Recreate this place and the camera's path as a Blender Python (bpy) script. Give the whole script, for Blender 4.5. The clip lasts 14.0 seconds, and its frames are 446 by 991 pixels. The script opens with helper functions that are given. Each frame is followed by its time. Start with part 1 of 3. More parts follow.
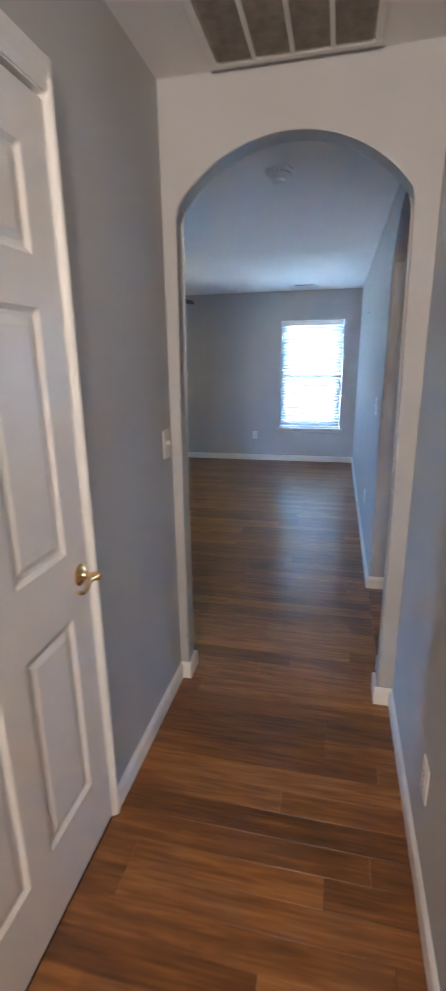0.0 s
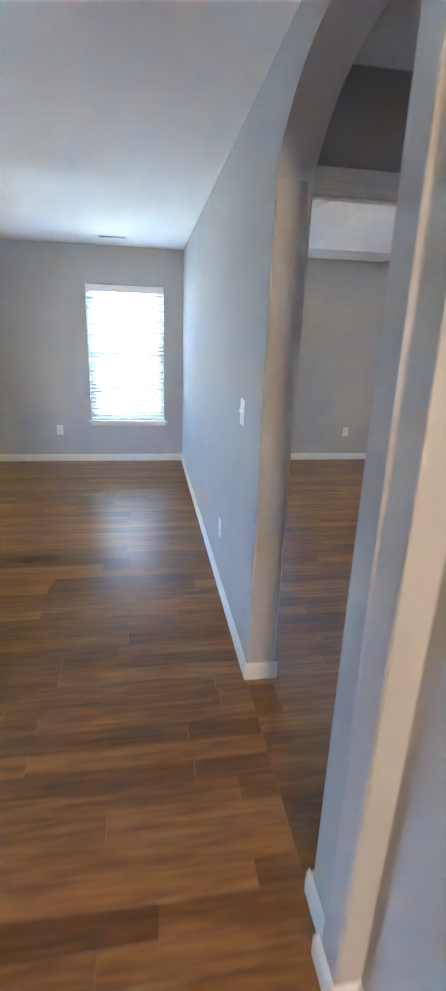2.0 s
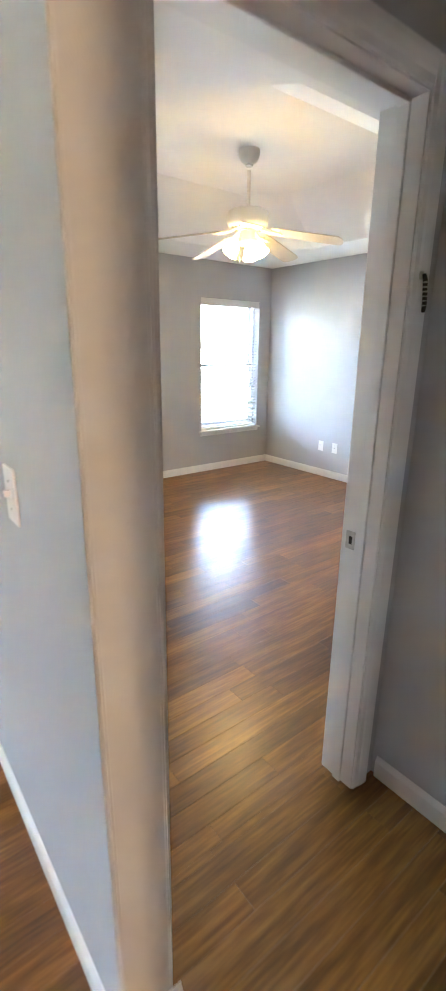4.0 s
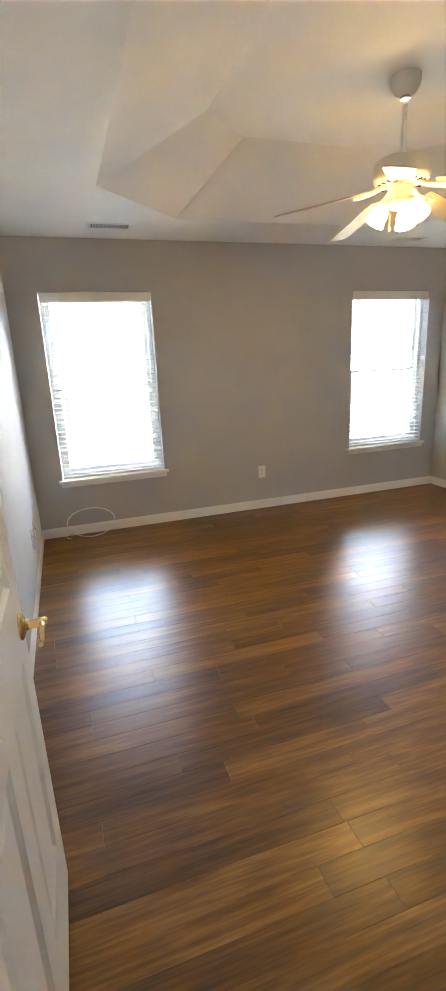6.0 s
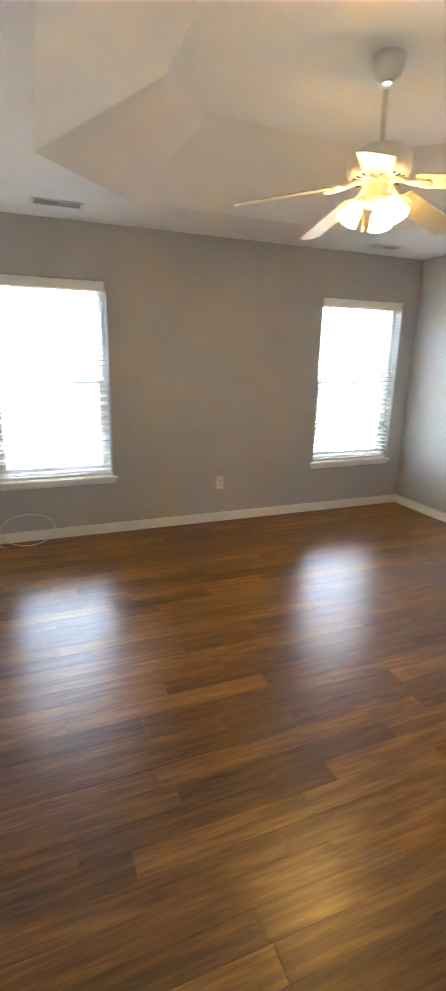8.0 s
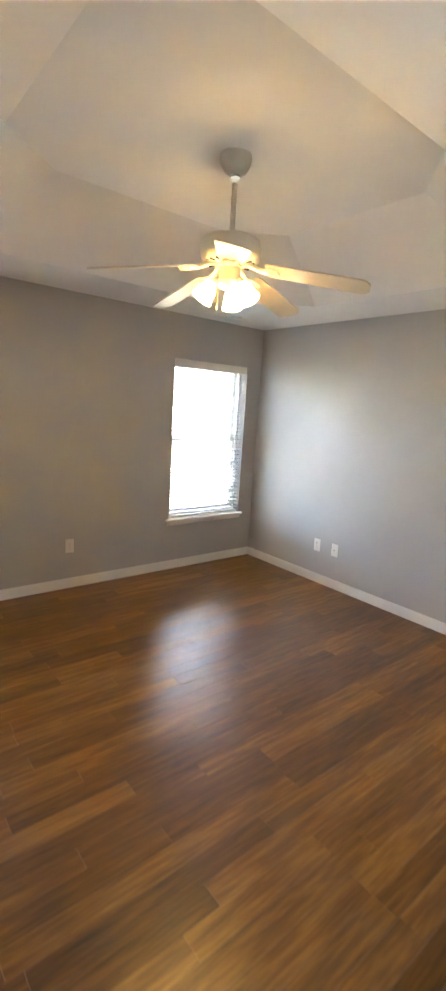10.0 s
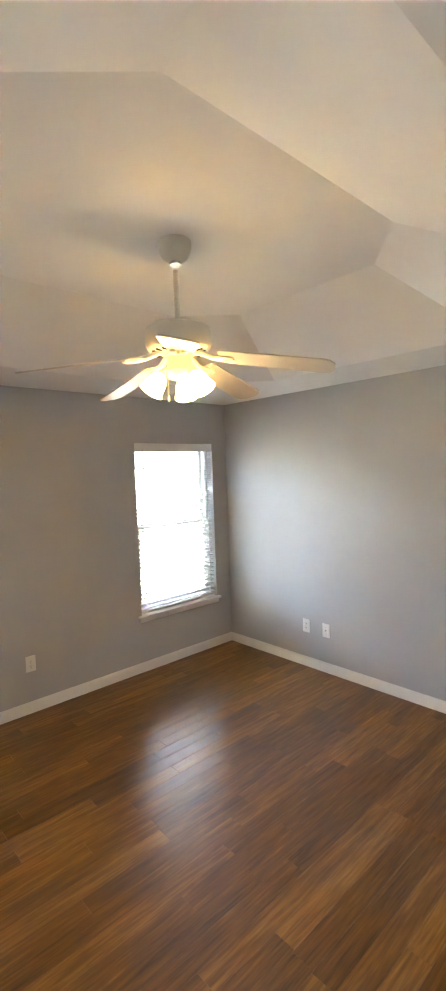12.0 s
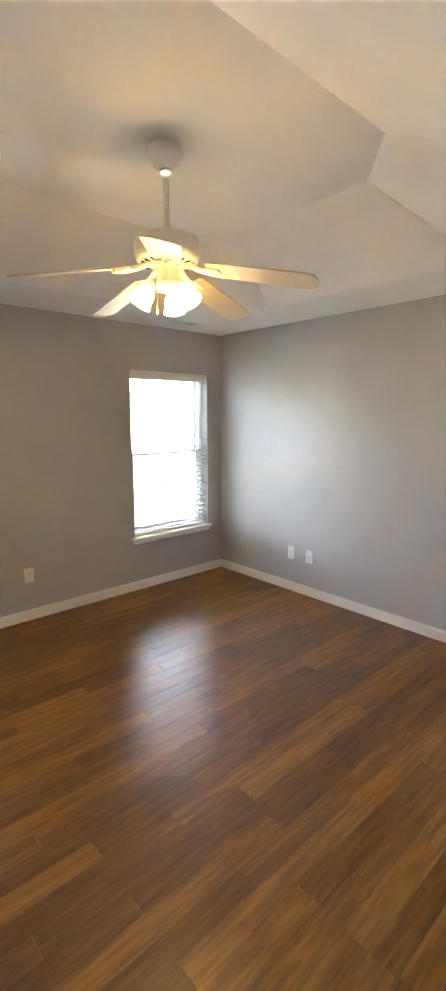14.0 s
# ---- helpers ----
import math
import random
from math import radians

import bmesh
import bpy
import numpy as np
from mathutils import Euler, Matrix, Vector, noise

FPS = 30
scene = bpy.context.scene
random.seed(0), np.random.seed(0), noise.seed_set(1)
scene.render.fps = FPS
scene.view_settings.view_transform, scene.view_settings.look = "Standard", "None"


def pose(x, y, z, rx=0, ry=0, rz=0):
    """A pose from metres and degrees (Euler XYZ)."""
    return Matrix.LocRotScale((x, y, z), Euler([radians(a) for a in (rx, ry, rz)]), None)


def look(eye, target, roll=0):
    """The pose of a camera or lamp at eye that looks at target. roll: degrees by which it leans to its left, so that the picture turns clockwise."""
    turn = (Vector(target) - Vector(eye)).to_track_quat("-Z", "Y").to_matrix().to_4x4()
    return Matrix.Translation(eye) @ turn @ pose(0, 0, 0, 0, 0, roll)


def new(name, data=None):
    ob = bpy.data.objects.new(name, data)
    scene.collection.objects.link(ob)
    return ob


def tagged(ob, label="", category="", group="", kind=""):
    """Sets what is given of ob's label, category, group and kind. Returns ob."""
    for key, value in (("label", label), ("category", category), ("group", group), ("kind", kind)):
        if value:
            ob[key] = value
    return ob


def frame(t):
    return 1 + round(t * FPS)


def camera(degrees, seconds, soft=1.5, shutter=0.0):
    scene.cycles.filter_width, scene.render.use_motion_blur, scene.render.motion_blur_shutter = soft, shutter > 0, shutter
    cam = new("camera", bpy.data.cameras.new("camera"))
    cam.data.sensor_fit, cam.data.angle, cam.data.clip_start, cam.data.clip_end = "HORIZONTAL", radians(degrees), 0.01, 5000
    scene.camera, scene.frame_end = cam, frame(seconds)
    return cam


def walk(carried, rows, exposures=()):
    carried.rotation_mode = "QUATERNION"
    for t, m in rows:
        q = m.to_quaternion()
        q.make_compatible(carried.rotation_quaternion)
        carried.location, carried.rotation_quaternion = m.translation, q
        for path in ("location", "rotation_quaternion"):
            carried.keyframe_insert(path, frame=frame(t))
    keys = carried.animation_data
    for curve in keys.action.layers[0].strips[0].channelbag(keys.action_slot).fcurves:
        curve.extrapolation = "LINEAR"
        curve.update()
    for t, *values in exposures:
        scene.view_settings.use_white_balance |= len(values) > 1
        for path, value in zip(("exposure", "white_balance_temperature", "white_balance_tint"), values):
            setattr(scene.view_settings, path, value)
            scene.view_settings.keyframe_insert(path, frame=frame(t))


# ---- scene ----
cam = camera(49.8, 14.0, 1.8, 0.5)
PATH = [
    (0, (0.367, 0.169, 1.548), (-0.074, 2.04, 0.996), -0.8),
    (0.5, (0.358, 0.429, 1.531), (0.145, 2.324, 0.929), 0.8),
    (0.8, (0.286, 0.617, 1.526), (0.153, 2.516, 0.914), 1.7),
    (1, (0.214, 0.767, 1.543), (0.179, 2.668, 0.922), 2.4),
    (1.5, (0.169, 1.085, 1.511), (0.481, 2.961, 0.892), 1.0),
    (2, (0.192, 1.495, 1.548), (0.503, 3.366, 0.914), 2.0),
    (2.5, (0.208, 1.85, 1.575), (0.928, 3.606, 0.944), 2.5),
    (2.6, (0.203, 1.919, 1.583), (0.984, 3.652, 0.96), 2.8),
    (4.8, (0.661, 2.995, 1.468), (1.884, 4.461, 0.87), -0.5),
    (5, (0.733, 3.051, 1.477), (1.759, 4.66, 0.878), -1.7),
    (5.3, (0.838, 3.119, 1.494), (1.576, 4.885, 0.913), -3.1),
    (5.5, (0.922, 3.102, 1.502), (1.576, 4.902, 0.927), -2.8),
    (5.7, (0.925, 3.165, 1.503), (1.544, 4.979, 0.93), -3.7),
    (6, (1.025, 3.185, 1.47), (1.607, 5.019, 0.924), -2.7),
    (6.5, (1.02, 3.302, 1.49), (1.606, 5.133, 0.938), -2.6),
    (7, (1.283, 3.368, 1.429), (1.764, 5.239, 0.908), 0.2),
    (7.5, (1.25, 3.445, 1.501), (1.761, 5.297, 0.945), 0.3),
    (8, (1.257, 3.454, 1.49), (1.96, 5.244, 0.941), 1.1),
    (8.5, (1.275, 3.455, 1.504), (2.241, 5.117, 0.952), 2.8),
    (9, (1.275, 3.459, 1.497), (2.406, 5.016, 0.953), 3.4),
    (11.5, (1.451, 3.966, 1.845), (2.762, 5.473, 1.757), 0.6),
    (12, (1.522, 3.888, 1.779), (2.87, 5.362, 1.673), -2.0),
    (12.5, (1.523, 3.874, 1.748), (2.875, 5.34, 1.592), -2.0),
    (13, (1.506, 3.865, 1.726), (2.852, 5.327, 1.502), -1.7),
    (13.5, (1.481, 3.812, 1.7), (2.819, 5.275, 1.43), -1.7),
    (14, (1.482, 3.723, 1.634), (2.808, 5.184, 1.307), -0.1),
]
EXPOSURES = [(0.0, 6.15, 4050, 10), (1.5, 6.65, 4300, 9), (2.7, 7.0, 4600, 9), (4.8, 7.3, 5500, 10), (5.6, 6.7, 5750, 10), (7.0, 6.5, 5900, 11), (14.0, 6.4, 5900, 11)]
walk(cam, [(t, look(eye, target, roll)) for t, eye, target, roll in PATH], EXPOSURES)

HALL_W, SHADE_E, BULB_E = 1.1, 0.58, 1.6     # watts of the hall lamp; glow of the fans' glass shades and bulbs

# ---- light ----
world = bpy.data.worlds.new("sky")
scene.world = world
world.use_nodes = True
wn = world.node_tree
sky = wn.nodes.new("ShaderNodeTexSky")
sky.sky_type = "NISHITA"
sky.sun_disc = False
sky.dust_density = 4.0
sky.sun_elevation = radians(38)
sky.sun_rotation = radians(108)
haze = wn.nodes.new("ShaderNodeHueSaturation")      # thin white haze over the blue
haze.inputs["Saturation"].default_value = 0.5
wn.links.new(sky.outputs["Color"], haze.inputs["Color"])
wn.links.new(haze.outputs["Color"], wn.nodes["Background"].inputs["Color"])
wn.nodes["Background"].inputs["Strength"].default_value = 0.15

sun_data = bpy.data.lights.new("sun", "SUN")
sun_data.energy, sun_data.angle, sun_data.color = 4.0, radians(0.5), (1.0, 0.95, 0.88)
sun = new("sun", sun_data)
sun.matrix_world = look((0, 0, 0), (-0.75, 0.25, -0.62))

hall_data = bpy.data.lights.new("hall_lamp", "AREA")
hall_data.energy, hall_data.color, hall_data.size = HALL_W, (1.0, 0.60, 0.27), 0.25
hall_lamp = new("hall_lamp", hall_data)
hall_lamp.matrix_world = look((0.2, -1.6, 2.2), (0.15, 2.0, 2.75))


# ---- materials ----
def material(name, colour, rough=0.5, metal=0.0, vary=0.06, scale=6.0, bump=0.0, bump_scale=200.0, coat=0.0, spec=0.5):
    m = bpy.data.materials.new(name)
    m.use_nodes = True
    t = m.node_tree
    b = t.nodes["Principled BSDF"]
    b.inputs["Roughness"].default_value = rough
    b.inputs["Metallic"].default_value = metal
    b.inputs["Coat Weight"].default_value = coat
    b.inputs["Specular IOR Level"].default_value = spec
    geo = t.nodes.new("ShaderNodeNewGeometry")
    n = t.nodes.new("ShaderNodeTexNoise")
    n.inputs["Scale"].default_value, n.inputs["Detail"].default_value = scale, 6
    t.links.new(geo.outputs["Position"], n.inputs["Vector"])
    r = t.nodes.new("ShaderNodeValToRGB")
    r.color_ramp.elements[0].position, r.color_ramp.elements[1].position = 0.3, 0.7
    r.color_ramp.elements[0].color = (*[c * (1 - vary) for c in colour], 1)
    r.color_ramp.elements[1].color = (*[min(1, c * (1 + vary)) for c in colour], 1)
    t.links.new(n.outputs["Fac"], r.inputs["Fac"])
    t.links.new(r.outputs["Color"], b.inputs["Base Color"])
    if bump:
        n2 = t.nodes.new("ShaderNodeTexNoise")
        n2.inputs["Scale"].default_value, n2.inputs["Detail"].default_value = bump_scale, 3
        t.links.new(geo.outputs["Position"], n2.inputs["Vector"])
        bp = t.nodes.new("ShaderNodeBump")
        bp.inputs["Strength"].default_value, bp.inputs["Distance"].default_value = bump, 0.002
        t.links.new(n2.outputs["Fac"], bp.inputs["Height"])
        t.links.new(bp.outputs["Normal"], b.inputs["Normal"])
    return m


def wood_floor_material():
    m = bpy.data.materials.new("strand bamboo planks")
    m.use_nodes = True
    t = m.node_tree
    L = t.links.new
    b = t.nodes["Principled BSDF"]
    geo = t.nodes.new("ShaderNodeNewGeometry")
    info = t.nodes.new("ShaderNodeObjectInfo")
    # a different stretch of grain on every plank
    shift = t.nodes.new("ShaderNodeVectorMath")
    shift.operation = "MULTIPLY_ADD"
    comb = t.nodes.new("ShaderNodeCombineXYZ")
    for k in range(3):
        L(info.outputs["Random"], comb.inputs[k])
    L(comb.outputs[0], shift.inputs[0])
    shift.inputs[1].default_value = (37.0, 11.0, 5.0)
    L(geo.outputs["Position"], shift.inputs[2])

    def grain(sx, sy, detail):
        mp = t.nodes.new("ShaderNodeMapping")
        mp.inputs["Scale"].default_value = (sx, sy, 1.0)
        L(shift.outputs[0], mp.inputs["Vector"])
        n = t.nodes.new("ShaderNodeTexNoise")
        n.inputs["Scale"].default_value, n.inputs["Detail"].default_value = 1.0, detail
        n.inputs["Roughness"].default_value = 0.65
        L(mp.outputs[0], n.inputs["Vector"])
        return n

    fine, broad, patch = grain(5.0, 95.0, 2), grain(3.2, 32.0, 3), grain(1.2, 1.2, 2)
    tone = t.nodes.new("ShaderNodeValToRGB")
    e = tone.color_ramp.elements
    e[0].position, e[0].color = 0.0, (0.045, 0.016, 0.004, 1)
    e[1].position, e[1].color = 1.0, (0.400, 0.188, 0.038, 1)
    mid = e.new(0.5)
    mid.color = (0.182, 0.075, 0.014, 1)

    def mixed(a, ka, c, kc):
        # a * ka + c * kc
        x = t.nodes.new("ShaderNodeMath")
        x.operation = "MULTIPLY"
        L(a, x.inputs[0])
        x.inputs[1].default_value = ka
        y = t.nodes.new("ShaderNodeMath")
        y.operation = "MULTIPLY_ADD"
        L(c, y.inputs[0])
        y.inputs[1].default_value = kc
        L(x.outputs[0], y.inputs[2])
        return y.outputs[0]

    v = mixed(info.outputs["Random"], 0.40, broad.outputs["Fac"], 0.95)
    v = mixed(v, 1.0, fine.outputs["Fac"], 0.8)
    v = mixed(v, 1.0, patch.outputs["Fac"], 0.4)
    sub = t.nodes.new("ShaderNodeMath")
    sub.operation = "SUBTRACT"
    L(v, sub.inputs[0])
    sub.inputs[1].default_value = 0.80
    L(sub.outputs[0], tone.inputs["Fac"])
    L(tone.outputs["Color"], b.inputs["Base Color"])
    b.inputs["Specular IOR Level"].default_value = 0.55
    rr = t.nodes.new("ShaderNodeMapRange")
    rr.inputs["To Min"].default_value, rr.inputs["To Max"].default_value = 0.28, 0.31
    L(patch.outputs["Fac"], rr.inputs["Value"])
    L(rr.outputs[0], b.inputs["Roughness"])
    return m


def glow_material(name, colour, strength):
    m = bpy.data.materials.new(name)
    m.use_nodes = True
    b = m.node_tree.nodes["Principled BSDF"]
    b.inputs["Base Color"].default_value = (0.85, 0.8, 0.7, 1)
    b.inputs["Roughness"].default_value = 0.3
    b.inputs["Emission Color"].default_value = (*colour, 1)
    b.inputs["Emission Strength"].default_value = strength
    return m


def glass_material():
    m = bpy.data.materials.new("window glass")
    m.use_nodes = True
    t = m.node_tree
    t.nodes.remove(t.nodes["Principled BSDF"])
    clear = t.nodes.new("ShaderNodeBsdfTransparent")
    clear.inputs["Color"].default_value = (0.96, 0.98, 0.97, 1)
    gloss = t.nodes.new("ShaderNodeBsdfGlossy")
    gloss.inputs["Roughness"].default_value = 0.02
    fr = t.nodes.new("ShaderNodeFresnel")
    fr.inputs["IOR"].default_value = 1.45
    mx = t.nodes.new("ShaderNodeMixShader")
    t.links.new(fr.outputs[0], mx.inputs[0])
    t.links.new(clear.outputs[0], mx.inputs[1])
    t.links.new(gloss.outputs[0], mx.inputs[2])
    t.links.new(mx.outputs[0], t.nodes["Material Output"].inputs["Surface"])
    return m


WALL = material("grey eggshell wall paint", (0.47, 0.47, 0.475), 0.75, spec=0.3, vary=0.03, scale=2.5, bump=0.12, bump_scale=320)
CEIL = material("flat white ceiling paint", (0.86, 0.85, 0.83), 0.9, vary=0.02, scale=2.0, bump=0.2, bump_scale=260)
TRIM = material("white semi-gloss trim", (0.80, 0.79, 0.77), 0.32, vary=0.02, scale=5.0, bump=0.04, bump_scale=90)
DOOR = material("white door paint", (0.79, 0.77, 0.74), 0.36, vary=0.02, scale=4.0, bump=0.05, bump_scale=70)
PLASTIC = material("white plastic", (0.80, 0.79, 0.76), 0.35, vary=0.01)
VINYL = material("white window vinyl", (0.80, 0.81, 0.82), 0.4, vary=0.02)
SLAT = material("white blind slat", (0.82, 0.82, 0.80), 0.45, vary=0.02)
st = SLAT.node_tree
through_light = st.nodes.new("ShaderNodeBsdfTranslucent")
through_light.inputs["Color"].default_value = (0.75, 0.76, 0.74, 1)
slat_mix = st.nodes.new("ShaderNodeMixShader")
slat_mix.inputs[0].default_value = 0.45
st.links.new(st.nodes["Principled BSDF"].outputs[0], slat_mix.inputs[1])
st.links.new(through_light.outputs[0], slat_mix.inputs[2])
st.links.new(slat_mix.outputs[0], st.nodes["Material Output"].inputs["Surface"])
FAN = material("cream white fan enamel", (0.72, 0.69, 0.62), 0.3, vary=0.02)
BLADE = material("cream fan blade", (0.62, 0.55, 0.42), 0.4, vary=0.05, scale=9)
DARK = material("dark brown fan blade", (0.030, 0.022, 0.018), 0.4, vary=0.2, scale=12)
BRASS = material("polished brass", (0.83, 0.62, 0.26), 0.16, 1.0, vary=0.08, scale=60)
HINGE = material("aged brass", (0.36, 0.30, 0.17), 0.38, 1.0, vary=0.2, scale=80)
STEEL = material("satin steel", (0.55, 0.54, 0.50), 0.35, 1.0, vary=0.1, scale=60)
BLACK = material("dark metal", (0.03, 0.03, 0.035), 0.5, vary=0.2, scale=50)
SLOT = material("dark slot", (0.02, 0.02, 0.02), 0.7, vary=0.1)
FILTER = material("dusty filter", (0.42, 0.38, 0.32), 0.95, vary=0.25, scale=30, bump=0.4, bump_scale=150)
SUB = material("dark joint under the planks", (0.015, 0.008, 0.004), 0.9, vary=0.2)
CABLE = material("white cable sheath", (0.78, 0.78, 0.76), 0.45, vary=0.03)
GRASS = material("pale dry grass", (0.27, 0.255, 0.19), 0.95, vary=0.35, scale=3.0, bump=0.8, bump_scale=60)
FENCE = material("black fence paint", (0.012, 0.012, 0.013), 0.6, vary=0.2, spec=0.1)
SIDING = material("pale house siding", (0.62, 0.60, 0.55), 0.7, vary=0.06, scale=1.0)
ROOF = material("grey roof shingle", (0.12, 0.12, 0.125), 0.9, vary=0.2, scale=8.0)
LEAF = material("leaves", (0.06, 0.10, 0.035), 0.8, vary=0.4, scale=5.0)
BARK = material("bark", (0.10, 0.075, 0.05), 0.9, vary=0.3, scale=20)
PLANK = wood_floor_material()
GLASS = glass_material()
BULB = glow_material("lit bulb", (1.0, 0.58, 0.15), BULB_E)
SHADE = glow_material("lit frosted glass shade", (1.0, 0.58, 0.15), SHADE_E)


# ---- mesh helpers ----
def link(name, bm, mat, parent=None, label="", smooth=False):
    bmesh.ops.recalc_face_normals(bm, faces=bm.faces)
    me = bpy.data.meshes.new(name)
    bm.to_mesh(me)
    bm.free()
    me.materials.append(mat)
    if smooth:
        for p in me.polygons:
            p.use_smooth = True
        me.set_sharp_from_angle(angle=radians(40))
    ob = new(name, me)
    if parent:
        ob.parent = parent
    if label:
        ob["label"] = label
    return ob


def part(name, bm, mat, parent, label="", smooth=False):
    return link(name, bm, mat, parent, label, smooth)


def thing(name, m, label, category, group="", kind=""):
    ob = new(name)
    ob.matrix_world = m
    ob.empty_display_size = 0.05
    return tagged(ob, label, category, group, kind)


def box(bm, x0, y0, z0, x1, y1, z1, bevel=0.0, m=None):
    r = bmesh.ops.create_cube(bm, size=1.0)
    vs = r["verts"]
    for v in vs:
        v.co = Vector(((x0 + x1) / 2 + v.co.x * (x1 - x0), (y0 + y1) / 2 + v.co.y * (y1 - y0), (z0 + z1) / 2 + v.co.z * (z1 - z0)))
    if bevel:
        es = list({e for v in vs for e in v.link_edges})
        g = bmesh.ops.bevel(bm, geom=es, offset=bevel, segments=2, affect="EDGES", profile=0.5)
        vs = list({v for f in g["faces"] for v in f.verts} | {v for v in vs if v.is_valid})
    if m is not None:
        bmesh.ops.transform(bm, matrix=m, verts=[v for v in vs if v.is_valid])
    return bm


def slab(*a, **k):
    return box(bmesh.new(), *a, **k)


def prism(bm, pts, to3, depth):
    """A flat outline, given as 2D points, made solid: to3(u, v, w) places a point, w runs 0 to depth."""
    lo = [bm.verts.new(to3(u, v, 0.0)) for u, v in pts]
    hi = [bm.verts.new(to3(u, v, depth)) for u, v in pts]
    bm.faces.new(lo)
    bm.faces.new(hi[::-1])
    for i in range(len(pts)):
        j = (i + 1) % len(pts)
        bm.faces.new((lo[i], lo[j], hi[j], hi[i]))
    return bm


def lathe(bm, rings, n=28, m=None):
    """Rings of (radius, height), from one end to the other, closed at both ends."""
    rows = []
    for r, z in rings:
        rows.append([bm.verts.new((r * math.cos(2 * math.pi * k / n), r * math.sin(2 * math.pi * k / n), z)) for k in range(n)])
    for a, b in zip(rows, rows[1:]):
        for k in range(n):
            bm.faces.new((a[k], a[(k + 1) % n], b[(k + 1) % n], b[k]))
    bm.faces.new(rows[0][::-1])
    bm.faces.new(rows[-1])
    if m is not None:
        bmesh.ops.transform(bm, matrix=m, verts=[v for row in rows for v in row])
    return bm


def tube(bm, pts, radii, n=10):
    """A round bar along points."""
    rows = []
    for i, p in enumerate(pts):
        p = Vector(p)
        d = (Vector(pts[min(i + 1, len(pts) - 1)]) - Vector(pts[max(i - 1, 0)])).normalized()
        side = d.cross(Vector((0, 0, 1)) if abs(d.z) < 0.9 else Vector((1, 0, 0))).normalized()
        up = side.cross(d)
        r = radii[i] if isinstance(radii, (list, tuple)) else radii
        rows.append([bm.verts.new(p + r * (side * math.cos(2 * math.pi * k / n) + up * math.sin(2 * math.pi * k / n))) for k in range(n)])
    for a, b in zip(rows, rows[1:]):
        for k in range(n):
            bm.faces.new((a[k], a[(k + 1) % n], b[(k + 1) % n], b[k]))
    bm.faces.new(rows[0][::-1])
    bm.faces.new(rows[-1])
    return bm


def structure(name, bm, mat, label, category):
    return tagged(link(name, bm, mat), label, category, kind="structure")


# ---- the plan, in metres ----
FAR = 7.515                 # window wall, inner face
LIV_R, BED_L, BED_R = 0.642, 0.700, 4.895
HALL_L, HALL_R = -0.328, 0.680
LIV_L = -3.9
ARCH_Y0, ARCH_Y1 = 2.155, 2.255
ARCH_L, ARCH_R = -0.288, 0.613
A2_Y0, A2_Y1, A2_X1 = 2.405, 3.345, 0.775
DOOR_Y0, DOOR_Y1 = 3.475, 3.600
DOOR_X0, DOOR_X1, DOOR_H = 0.815, 1.588, 2.07
VEST_R = 1.715
H, HALL_H, VEST_H, TRAY_H = 2.44, 2.52, 2.46, 2.755
TOP = 2.95
WINDOWS = ((-0.462, 0.420), (0.940, 1.842), (3.808, 4.706))
# out-of-view opening in the west wall, added to let more daylight into the living room
UNSEEN_WINDOWS = ((4.6, 5.2),)
WZ0, WZ1 = 0.515, 2.045


def arch_outline(a0, a1, spring, rise, b0, b1, top, n=24):
    """A wall from b0 to b1 with an arched doorway from a0 to a1, as one outline."""
    half = (a1 - a0) / 2
    R = (half * half + rise * rise) / (2 * rise)
    c, zc = (a0 + a1) / 2, spring + rise - R
    ang = math.asin(half / R)
    curve = [(c + R * math.sin(-ang + 2 * ang * k / n), zc + R * math.cos(-ang + 2 * ang * k / n)) for k in range(n + 1)]
    return [(b0, 0), (a0, 0), *curve, (a1, 0), (b1, 0), (b1, top), (b0, top)]


def bullnose(bm, n=24, r=0.016):
    """Round off the two rims of an arched opening; the rim runs from the second corner of the outline on."""
    half = len(bm.verts) // 2
    bm.verts.ensure_lookup_table()
    es = []
    for o in (0, half):
        for k in range(1, n + 3):
            e = bm.edges.get((bm.verts[o + k], bm.verts[o + k + 1]))
            if e:
                es.append(e)
    bmesh.ops.bevel(bm, geom=es, offset=r, segments=4, affect="EDGES", profile=0.5)
    return bm


